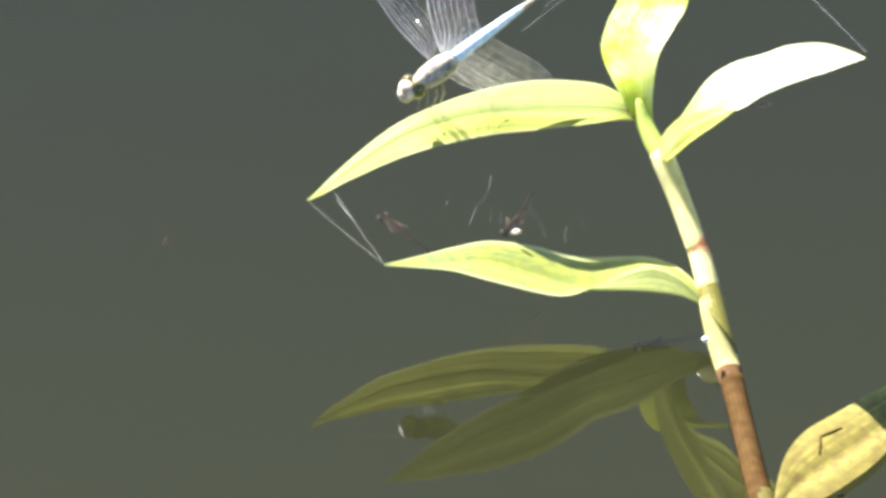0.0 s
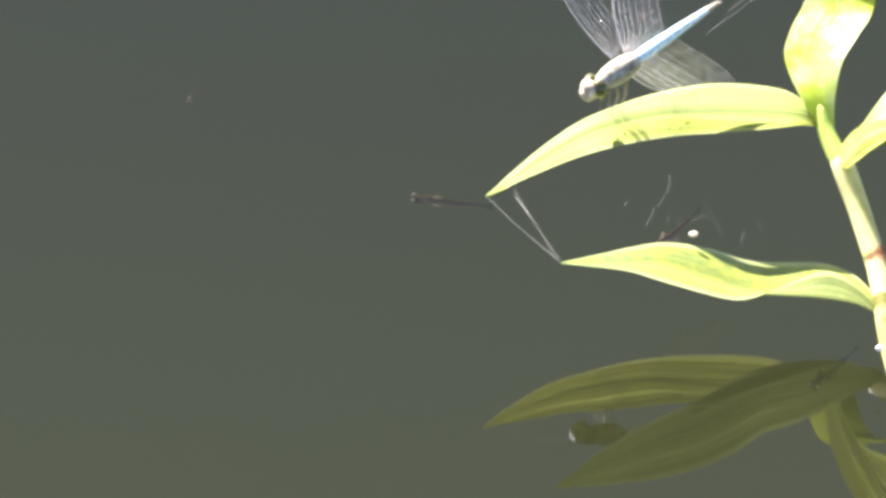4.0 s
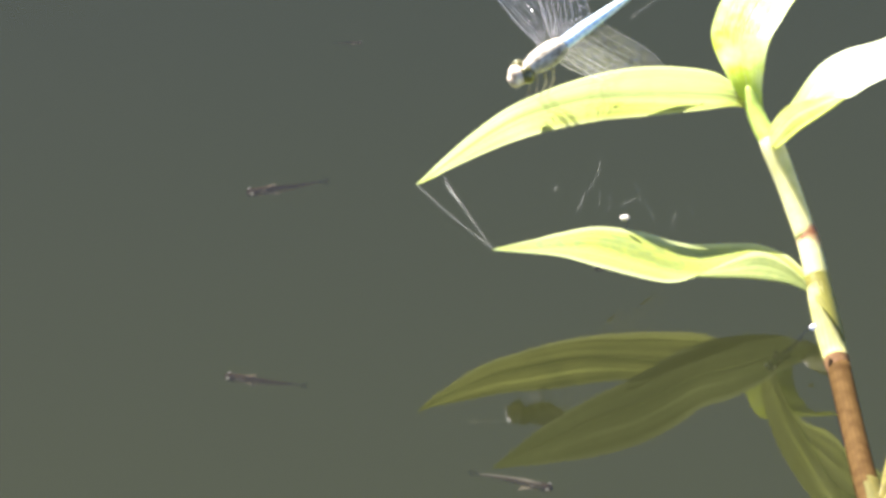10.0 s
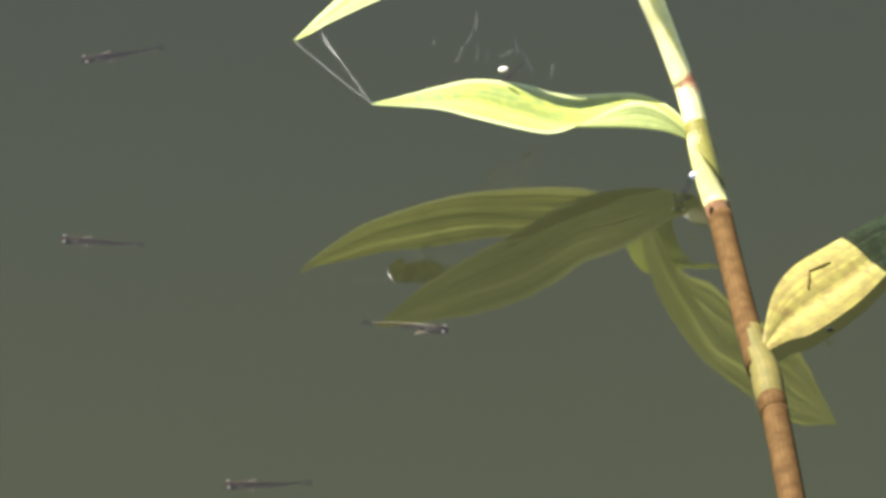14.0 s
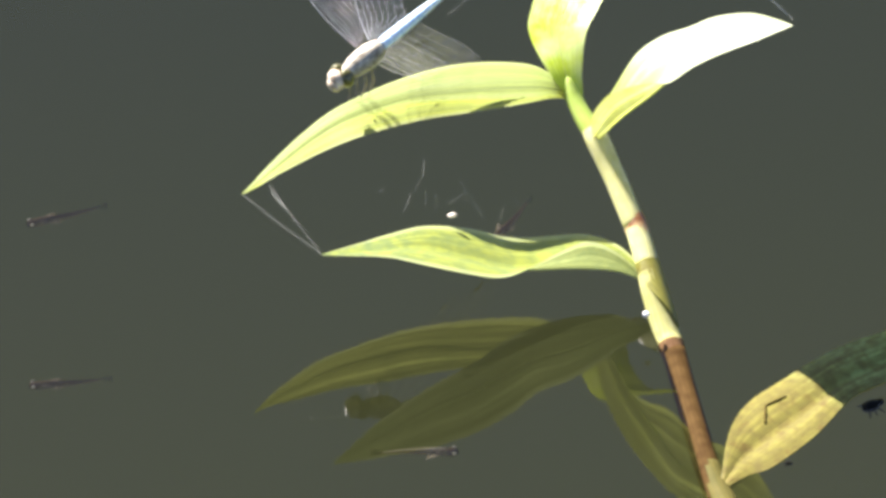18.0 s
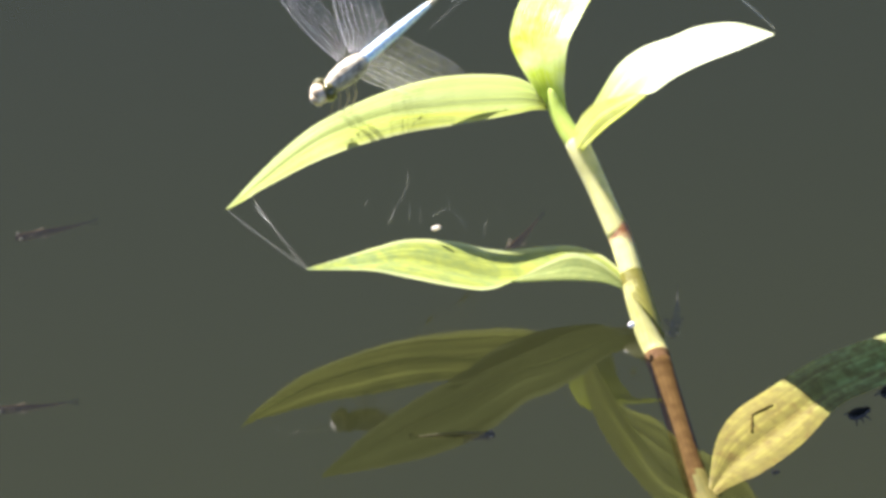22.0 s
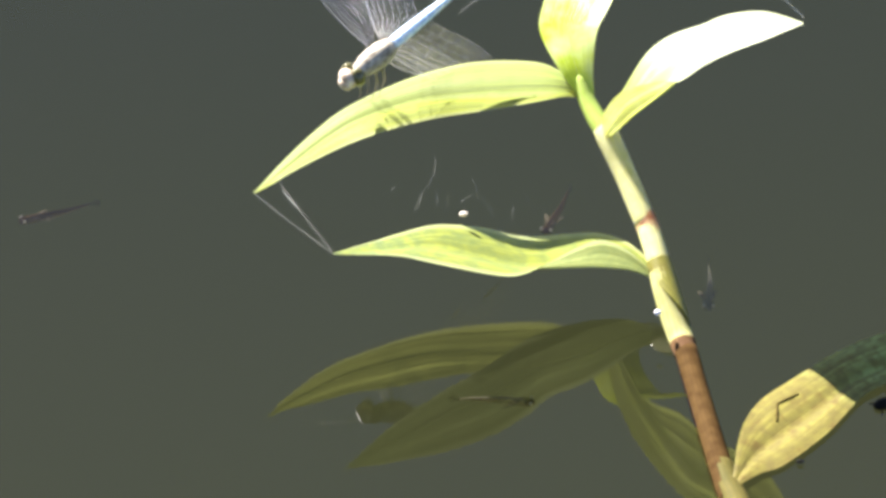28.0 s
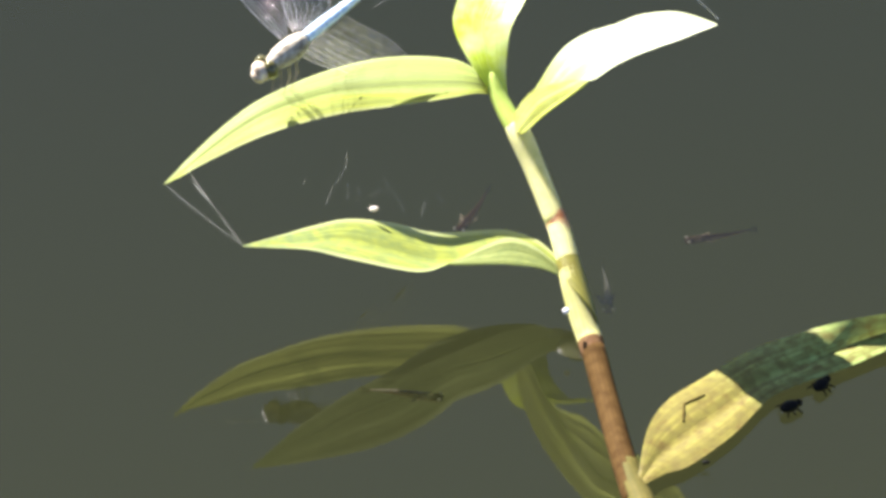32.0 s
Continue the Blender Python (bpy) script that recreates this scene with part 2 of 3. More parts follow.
M_GLINT = skin_material("glint_white", (0.92, 0.84, 0.92), (0.95, 0.92, 0.95), 1500.0, 0.2)
M_FISH = skin_material("fish_flank", (0.21, 0.14, 0.085), (0.31, 0.22, 0.14), 500.0, 0.6, shine=0.04, clear=0.58)
M_FISH_HEAD = skin_material("fish_back", (0.085, 0.046, 0.024), (0.17, 0.102, 0.055), 500.0, 0.7, shine=0.01, clear=0.48)
# paler, clearer copy of the fish colours, offsets the shade by the stem
M_FISH_PALE = skin_material("fish_shade_lift", (0.36, 0.33, 0.29), (0.50, 0.46, 0.42), 500.0, 0.6, shine=0.04, clear=0.80)
M_FISH_SIDE = skin_material("fish_stripe", (0.50, 0.42, 0.32), (0.66, 0.57, 0.46), 500.0, 0.6, shine=0.05, clear=0.25)
M_FISH_EYE = skin_material("fish_eye", (0.88, 0.82, 0.76), (0.75, 0.65, 0.58), 1200.0, 0.4)
M_FIN = skin_material("fish_fin", (0.09, 0.058, 0.034), (0.13, 0.09, 0.056), 800.0, 0.6, shine=0.05, clear=0.85)
M_FIN_PALE = skin_material("side_fin_pale", (0.66, 0.54, 0.42), (0.50, 0.40, 0.30), 800.0, 0.6, shine=0.05, clear=0.6)
M_BEETLE = skin_material("beetle_shell", (0.005, 0.005, 0.005), (0.009, 0.008, 0.007), 900.0, 0.6, shine=0.06)
M_SCAR = skin_material("leaf_scar", (0.060, 0.043, 0.012), (0.085, 0.062, 0.018), 900.0, 0.9, shine=0.05)
M_WATER = water_material()
M_MUD = mud_material()


# ---- mesh helpers ----
def part(name, bm, material, parent=None, label=""):
    me = bpy.data.meshes.new(name)
    bm.to_mesh(me)
    bm.free()
    me.materials.append(material)
    for p in me.polygons:
        p.use_smooth = True
    ob = new(name, me)
    if parent:
        ob.parent = parent
    if label:
        tagged(ob, label)
    return ob


def thing(name, at, label, category, group=""):
    ob = new(name)
    ob.empty_display_size = 0.01
    ob.location = at
    return tagged(ob, label, category, group)


def spline(rows, count):
    """Rows of numbers, smoothly refined along their length (Catmull-Rom)."""
    a = np.array(rows, float)
    out = []
    for t in np.linspace(0, len(a) - 1, count):
        i = min(int(t), len(a) - 2)
        f = t - i
        p0, p1, p2, p3 = a[max(i - 1, 0)], a[i], a[i + 1], a[min(i + 2, len(a) - 1)]
        out.append(0.5 * (2 * p1 + (p2 - p0) * f + (2 * p0 - 5 * p1 + 4 * p2 - p3) * f * f + (3 * p1 - p0 - 3 * p2 + p3) * f ** 3))
    return np.array(out)


def tube(bm, pts, radii, seg=10, uv=True):
    """A round tube through points in metres, closed at both ends."""
    layer = bm.loops.layers.uv.verify()
    rings, side = [], Vector((0.31, 0.17, 0.94))
    for i, p in enumerate(pts):
        p = Vector(p)
        t = (Vector(pts[min(i + 1, len(pts) - 1)]) - Vector(pts[max(i - 1, 0)])).normalized()
        a = t.cross(side)
        if a.length < 0.2:
            a = t.cross(Vector((1, 0.2, 0)))
        a.normalize()
        b = t.cross(a)
        rings.append([bm.verts.new(p + (a * math.cos(w) + b * math.sin(w)) * radii[i]) for w in (2 * math.pi * k / seg for k in range(seg))])
    for i in range(len(rings) - 1):
        for k in range(seg):
            face = bm.faces.new((rings[i][k], rings[i][(k + 1) % seg], rings[i + 1][(k + 1) % seg], rings[i + 1][k]))
            for loop, (du, dv) in zip(face.loops, ((0, 0), (1, 0), (1, 1), (0, 1))):
                loop[layer].uv = ((k + du) / seg, (i + dv) / len(rings))
    for ring, flip in ((rings[0], True), (rings[-1], False)):
        bm.faces.new(ring[::-1] if not flip else ring)
    bmesh.ops.recalc_face_normals(bm, faces=bm.faces)
    return bm


def ball(bm, at, radius, squash=(1, 1, 1), turn=None, seg=14):
    m = Matrix.Translation(at) @ (turn or Matrix()) @ Matrix.Diagonal((*[radius * s for s in squash], 1))
    bmesh.ops.create_uvsphere(bm, u_segments=seg, v_segments=seg // 2 + 2, radius=1, matrix=m)
    return bm


# ---- water and pond bed ----
def sheet(name, size, z, material, label, category):
    bm = bmesh.new()
    line = (-size, -30.0, -3.0, -0.5, 0.5, 3.0, 30.0, size)
    grid = [[bm.verts.new((x, y, 0)) for y in line] for x in line]
    for i in range(7):
        for k in range(7):
            bm.faces.new((grid[i][k], grid[i + 1][k], grid[i + 1][k + 1], grid[i][k + 1]))
    ob = part(name, bm, material)
    ob.location.z = z
    return tagged(ob, label, category, kind="structure")


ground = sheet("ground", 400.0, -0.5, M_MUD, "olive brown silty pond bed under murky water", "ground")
water = sheet("water", 399.0, 0.0, M_WATER, "still grey-green pond water mirroring sky and leaves", "water")

# ---- the plant ----
plant = thing("water_plant", mm(80, -152, 0), "leafy green plant rising from the pond on a jointed stem", "plant")
plant_inverse = Matrix.Translation(-plant.location)


def of_plant(ob):
    ob.parent = plant
    ob.matrix_parent_inverse = plant_inverse
    return ob


def blade(rows, label, material, rib, count=44, half=8, wave=0.25, seed=1.0, rib_size=0.24, bow=0.08, proud=-0.2):
    """A leaf blade. Rows, in millimetres: the keel (x, y, z), then the ways from it to the far and to the near edge.
    bow: how far each half bellies upwards, as a share of its width."""
    rows = spline(rows, count)
    bm = bmesh.new()
    layer = bm.loops.layers.uv.verify()
    grid = []
    for i, r in enumerate(rows):
        keel, far, near = Vector(r[:3]), Vector(r[3:6]), Vector(r[6:9])
        t = (Vector(rows[min(i + 1, count - 1)][:3]) - Vector(rows[max(i - 1, 0)][:3])).normalized()
        line = []
        for k in range(-half, half + 1):
            u = abs(k) / half
            way = near if k > 0 else far
            n = (near.cross(t) if k > 0 else t.cross(far)).normalized()
            p = keel + way * u + n * (way.length * bow * math.sin(math.pi * u ** 0.8))
            p += n * (noise.noise((i * 0.16 + seed * 7, 1.3 * k / half, seed)) * wave * min(1, way.length / 4) * (0.3 + 0.7 * u))
            line.append(bm.verts.new(p * 0.001))
        grid.append(line)
    for i in range(count - 1):
        for k in range(2 * half):
            f = bm.faces.new((grid[i][k], grid[i + 1][k], grid[i + 1][k + 1], grid[i][k + 1]))
            for loop, (a, b) in zip(f.loops, ((0, 0), (1, 0), (1, 1), (0, 1))):
                loop[layer].uv = ((k + b) / (2 * half), (i + a) / count)
    mids = [grid[i][half].co.copy() for i in range(count)]
    ob = of_plant(part("leaf", bm, material, None, label))
    bm = bmesh.new()
    down = [m + Vector((0, 0, proud * 0.001)) for m in mids[2:-1]]
    tube(bm, down, [0.001 * rib_size * (0.35 + 0.65 * math.sin(math.pi * min(0.9, max(0.12, i / len(down))))) for i in range(len(down))], 6)
    part("midrib", bm, rib, ob)
    return ob


LEAF_LONG = [  # arching leaf the dragonfly sits on, from its tip
    (-32.8, -28.3, 34.2, -0.1, 0.2, 0, 0.1, -0.1, 0),
    (-29.2, -24.6, 34.1, -1, 1.1, 0, 0.7, -0.7, 0.3),
    (-25.4, -20.4, 34.6, -1.6, 2, -0.1, 1.7, -1.9, 0.9),
    (-14.8, -10.1, 36.2, -2.8, 4.2, -0.2, 3.4, -5.2, 1.3),
    (-5.3, -4, 37.6, -2.9, 6.5, 0.1, 3.6, -7.9, 1.3),
    (9, 1.2, 38.4, -2.8, 9.6, 0.6, 2.6, -8.9, 1),
    (23.5, 0.7, 38.9, -1.9, 14.4, 1.1, 0.8, -6.2, 0.7),
    (37, -0.3, 39.2, -0.3, 14.9, 0.5, 0.1, -2.8, 0.6),
    (43.5, 0.8, 39.1, 0, 9.9, 0.2, 0, -1.6, 0.3),
    (47.8, 4.2, 36.8, 0.4, 2.4, 0.6, -0.4, -2.4, 0.4)]
LEAF_LOW = [  # twisted leaf below it, from its tip; a channel towards its base
    (-14, -53.2, 32.6, -0.1, 0.2, 0, 0, -0.2, 0),
    (-5, -49.3, 30, 0.7, 5.5, -1.1, 0, -3.9, 1.8),
    (2.6, -46, 28.2, 0, 7.6, -0.8, 0.2, -7, 2.4),
    (10.8, -42.6, 25.6, 0.2, 9.9, -0.3, 0.2, -11.2, 2.8),
    (20.8, -42, 21.6, 1.2, 13, -0.3, 1, -11.4, 3.2),
    (30, -40.4, 17.4, 0, 13.9, -0.8, 0, -10.3, 4.3),
    (37, -38.2, 14.9, 0, 13.7, -0.3, 0, -6.3, 5.3),
    (44.1, -37.1, 14, 0.3, 14.2, -0.2, 0, -2.7, 6.8),
    (50.8, -35.5, 12.4, 0.2, 12.9, 1, 0.2, 0.4, 7.6),
    (57.8, -34.3, 10.3, -0.3, 9.3, 1.7, -0.3, 0.3, 5.3),
    (63.4, -35.5, 8.3, -0.8, 4.5, 2.3, 0.2, -2, 2.1)]
LEAF_TALL = [  # leaf at the top of the stem, leaning back, from its base
    (49.5, 1, 36.5, -1.7, 1, 1, 2, 0, 0),
    (47.3, 6.2, 43, -4.3, -0.7, 0.5, 4.2, -0.2, 0),
    (46.1, 14.5, 48.6, -7.1, 0.5, -0.1, 7, -1.9, 0.9),
    (48.6, 21.3, 52.1, -8.3, 0.9, -0.1, 8.4, -1.6, 0.9),
    (52.3, 30.2, 56.2, -8.4, 1, -0.2, 8.6, -1.6, 0.8),
    (55.9, 44.3, 74.5, -7.1, -1.3, 0.5, 6.9, -2.3, 1.5),
    (60.8, 47, 86, -6.6, -3.7, 1, 6.6, -0.5, 1),
    (68.5, 52, 92, -3.1, -1.5, 0, 2.9, 1, 0),
    (75.8, 55.5, 95, -0.1, -0.1, 0, 0.1, 0.1, 0)]
LEAF_SIDE = [  # pale leaf reaching out to the side, folded at its base
    (53.2, -6.5, 30.2, -1.6, 2.5, 0.6, 0.4, -2.1, 1),
    (55.1, -9.6, 33.2, -0.1, 4.1, 4.3, -2.3, -2.1, 6.8),
    (60.2, -15, 42.5, -1.8, 7.5, 3, -2.6, -3.7, 9.5),
    (66.9, -21, 52.4, -2.4, 16.5, 1.1, -0.8, -6.8, 8.4),
    (72, -24, 59.5, -1.5, 20.7, -2.1, -1, -8.3, 4.1),
    (77, -21.5, 64.5, 0.5, 13.9, -1.5, 0, -11.7, 3.9),
    (84, -24, 70, 0, 15.6, -4, -0.8, -10.8, 2.9),
    (92, -28, 75, 0, 14, -4.5, -0.5, -8.2, 2.1),
    (97.5, -31.5, 77.8, 0.1, 6, -1.8, -0.2, -3, 0.5),
    (101, -33.5, 79.3, 0, 0.1, 0, 0, -0.1, 0)]
LEAF_FLOAT = [  # old leaf just over the water, from its base
    (78.2, -113.1, 2.3, -0.3, 1.3, 0.1, 0.3, -1.1, 0.1),
    (83, -102.8, 2, -2.2, 7.9, 2, 1.5, -5.4, -0.5),
    (88.9, -95.8, 1.8, -2.9, 13, 2.2, 1.9, -9, -0.3),
    (99.1, -85.2, 1.8, -4.3, 11.2, 2.2, 2.7, -7.9, -0.3),
    (108, -75.3, 2, 1, 13.6, 2, 3.2, -3.9, -0.5),
    (118.8, -67.8, 2, 0.8, 10, 3, 0.2, -6, -0.5),
    (125.7, -63.4, 2, 0.5, 6.6, 4.5, -0.6, -7.1, -0.5),
    (136.9, -56.5, 2, 0.1, 1.5, 5.5, -0.7, -7.4, -0.5),
    (147.2, -51.4, 2, 0, 0, 4, -0.5, -4.9, -0.5),
    (158.1, -45.1, 3, 0, 0.2, 0, 0, -0.2, 0)]

blade(LEAF_LONG, "long arched yellow-green leaf, sunlit and drooping at its tip", M_LEAF_LONG, M_RIB, seed=1.0, bow=0.13)
blade(LEAF_LOW, "twisted pale green leaf, folded into a channel at its base", M_LEAF_LOW, M_RIB_PALE, seed=2.0, rib_size=0.2, bow=0.03)
blade(LEAF_TALL, "bright leaf leaning back at the top of the stem", M_LEAF, M_RIB_PALE, seed=3.0, rib_size=0.12, proud=0.0, bow=0.0)
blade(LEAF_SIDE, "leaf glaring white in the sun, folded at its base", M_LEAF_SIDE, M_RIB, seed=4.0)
old_leaf = blade(LEAF_FLOAT, "old yellow leaf with brown scars lying on the water", M_LEAF_OLD, M_RIB_OLD, seed=5.0, bow=0.05)


def stem_piece(name, rows, material, label, seg=16):
    """A joint of the stem. Rows: x, y, z and radius in millimetres."""
    rows = spline(rows, max(6, 5 * len(rows)))
    bm = bmesh.new()
    tube(bm, [Vector(r[:3]) * 0.001 for r in rows], [r[3] * 0.001 for r in rows], seg)
    return of_plant(part(name, bm, material, None, label))


stem_piece("shoot", [(54.0, -6.0, 31.0, 2.5), (51.4, -1.8, 33.8, 2.35), (49.5, 1.6, 36.6, 2.1), (48.6, 3.6, 38.8, 1.7), (48.0, 4.9, 40.6, 1.15), (47.7, 5.6, 41.6, 0.4)], M_SHOOT, "young green shoot tip")
stem_piece("internode", [(62.4, -24.8, 16.8, 2.7), (58.0, -14.0, 24.4, 2.7), (54.6, -7.2, 30.2, 2.9), (53.2, -4.6, 32.0, 2.6)], M_STEM, "pale green smooth stem joint")
stem_piece("node", [(63.3, -27.2, 15.3, 2.76), (62.5, -24.7, 16.8, 2.84), (61.8, -22.6, 18.1, 2.74)], M_NODE_PALE, "brownish ring on the stem")
stem_piece("internode", [(65.4, -36.5, 10.2, 2.9), (64.0, -30.5, 13.6, 2.8), (62.6, -25.2, 16.6, 2.7)], M_STEM, "pale green smooth stem joint")
stem_piece("sheath", [(69.5, -52.9, 0.5, 3.05), (68.8, -50.0, 1.3, 3.1), (67.4, -45.1, 4.3, 3.2), (65.9, -39.2, 8.7, 3.2), (64.9, -34.5, 11.4, 2.9)], M_SHEATH, "yellowish leaf sheath wrapped round the stem")
stem_piece("node", [(70.1, -56.2, -0.3, 2.98), (69.7, -54.4, 0.1, 3.05), (69.4, -52.5, 0.65, 3.2)], M_NODE, "dark brown stem node")
stem_piece("internode", [(77.6, -117.0, -0.4, 3.3), (75.0, -98.0, -0.8, 3.1), (72.4, -76.0, -0.8, 3.0), (70.0, -55.2, -0.1, 2.95)], M_BROWN, "reddish brown stem joint lying on the water")
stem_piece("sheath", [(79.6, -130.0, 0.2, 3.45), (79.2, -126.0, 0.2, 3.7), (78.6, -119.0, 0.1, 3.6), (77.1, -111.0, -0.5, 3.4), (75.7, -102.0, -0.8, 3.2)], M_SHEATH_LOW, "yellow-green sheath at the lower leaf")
stem_piece("node", [(80.2, -134.6, 0.1, 3.25), (79.9, -132.2, 0.2, 3.5), (79.6, -129.8, 0.2, 3.5)], M_BROWN, "dark brown stem node")
stem_piece("internode", [(86.3, -216.0, -6.0, 3.3), (84.2, -187.0, -1.5, 3.3), (82.6, -162.0, -0.4, 3.2), (80.2, -133.0, 0.1, 3.2)], M_BROWN, "reddish brown stem joint lying on the water")


def scar(host, a, b, wide, label):
    """A thin dark scar that follows the top of a leaf between two points of the plan, in millimetres."""
    tree = BVHTree.FromPolygons([v.co for v in host.data.vertices], [p.vertices[:] for p in host.data.polygons])
    pts = []
    for k in range(7):
        x, y = (a[j] + (b[j] - a[j]) * k / 6 for j in range(2))
        hit = tree.ray_cast(mm(x + 0.07 * math.sin(2.4 * k), y, 30), Vector((0, 0, -1)))[0]
        if hit:
            pts.append(hit + mm(0, 0, 0.12))
    bm = bmesh.new()
    tube(bm, pts, [0.001 * wide * (0.5 + 0.5 * math.sin(math.pi * (k + 0.5) / len(pts))) for k in range(len(pts))], 6)
    return of_plant(part("leaf_scar", bm, M_SCAR, None, label))


def collar():
    """The olive base of the twisted leaf, wrapped aslant round the stem."""
    top, low = Vector((64.7, -33.6, 11.9)), Vector((68.4, -49.4, 3.0))
    axis = (low - top).normalized()
    right = axis.cross(Vector((0, -0.57, -0.82)).cross(axis)).cross(axis).normalized()
    right = -right if right.x < 0 else right
    front = right.cross(axis)
    front = -front if front.y > 0 else front
    bm = bmesh.new()
    layer = bm.loops.layers.uv.verify()
    grid = []
    for i in range(15):
        s = i / 14
        c = top.lerp(low, s)
        radius = 3.02 + 0.28 * math.sin(math.pi / 2 * min(1.0, s / 0.75))
        a0, a1 = radians(-150 + 190 * s ** 0.8), radians(60 + 60 * s ** 0.6)
        ring = []
        for k in range(13):
            a = a0 + (a1 - a0) * k / 12
            ring.append(bm.verts.new((c + (right * math.sin(a) + front * math.cos(a)) * radius) * 0.001))
        grid.append(ring)
    for i in range(14):
        for k in range(12):
            f = bm.faces.new((grid[i][k], grid[i + 1][k], grid[i + 1][k + 1], grid[i][k + 1]))
            for loop, (a, b) in zip(f.loops, ((0, 0), (1, 0), (1, 1), (0, 1))):
                loop[layer].uv = ((k + b) / 12, (i + a) / 14)
    return of_plant(part("collar", bm, M_COLLAR, None, "olive leaf base wrapped aslant round the stem"))


collar()
scar(old_leaf, (89.8, -90.0), (90.4, -83.6), 0.33, "brown scar line on the old leaf")
scar(old_leaf, (90.2, -83.8), (95.6, -80.0), 0.33, "brown scar line on the old leaf")


# ---- the dragonfly ----
fly = thing("dragonfly", mm(-3.0, 2.0, 38.5), "pale blue dragonfly with clear wings perched on a leaf", "dragonfly")
fly_inverse = Matrix.Translation(-fly.location)


def of_fly(ob):
    ob.parent = fly
    ob.matrix_parent_inverse = fly_inverse
    return ob


HEAD, CHEST, WAIST, TAIL = mm(-8.6, -5.4, 51.0), mm(-1.3, -1.2, 54.2), mm(2.6, 0.6, 56.5), mm(21.4, 17.4, 61.9)
AXIS = (TAIL - HEAD).normalized()
SIDE = AXIS.cross(Vector((0, 0, 1))).normalized()
TOP = SIDE.cross(AXIS)
BODY = Matrix((AXIS, SIDE, TOP)).transposed().to_4x4()
bm = bmesh.new()
ball(bm, HEAD, 0.0028, (0.72, 0.95, 0.95), BODY)
ball(bm, HEAD - AXIS * 0.0012 - TOP * 0.0008, 0.0021, (0.7, 1.0, 0.9), BODY)
head = of_fly(part("head", bm, M_FACE, None, "pale whitish face"))
for s in (1, -1):
    bm = bmesh.new()
    ball(bm, HEAD + AXIS * 0.0017 + SIDE * (0.0016 * s) - TOP * 0.0001, 0.0026, (0.75, 0.8, 1.0), BODY)
    part("eye", bm, M_EYE, head, "dark compound eye")
bm = bmesh.new()
rows = spline([(*(HEAD + AXIS * 0.0012), 0.7), (*(HEAD.lerp(CHEST, 0.36)), 1.9), (*(HEAD.lerp(CHEST, 0.62) - TOP * 0.0001), 2.7), (*(CHEST - TOP * 0.0001), 3.05), (*(CHEST.lerp(WAIST, 0.6) - TOP * 0.0001), 2.7), (*WAIST, 1.9)], 18)
tube(bm, [r[:3] for r in rows], [r[3] * 0.001 for r in rows], 16)
of_fly(part("thorax", bm, M_THORAX, None, "greyish olive thorax"))
for k in range(9):
    a, b = WAIST.lerp(TAIL, k / 9), WAIST.lerp(TAIL, (k + 1) / 9)
    ra = (1.5, 1.6, 1.6, 1.5, 1.38, 1.24, 1.08, 0.9, 0.72, 0.5)
    bm = bmesh.new()
    tube(bm, [a, a.lerp(b, 0.08), a.lerp(b, 0.9), b], [0.001 * r for r in (ra[k] * 0.94, ra[k], ra[k + 1] * 1.02, ra[k + 1] * 0.93)], 14)
    of_fly(part("abdomen_segment", bm, M_TAIL if k > 7 else M_ABDOMEN, None, "pale powdery blue abdomen ring" if k < 8 else "darker last ring"))
for s in (1, -1):
    bm = bmesh.new()
    tube(bm, [TAIL + SIDE * 0.0003 * s, TAIL + AXIS * 0.0016 + SIDE * 0.0005 * s], [0.0003, 0.00012], 6)
    of_fly(part("tail_claw", bm, M_TAIL))


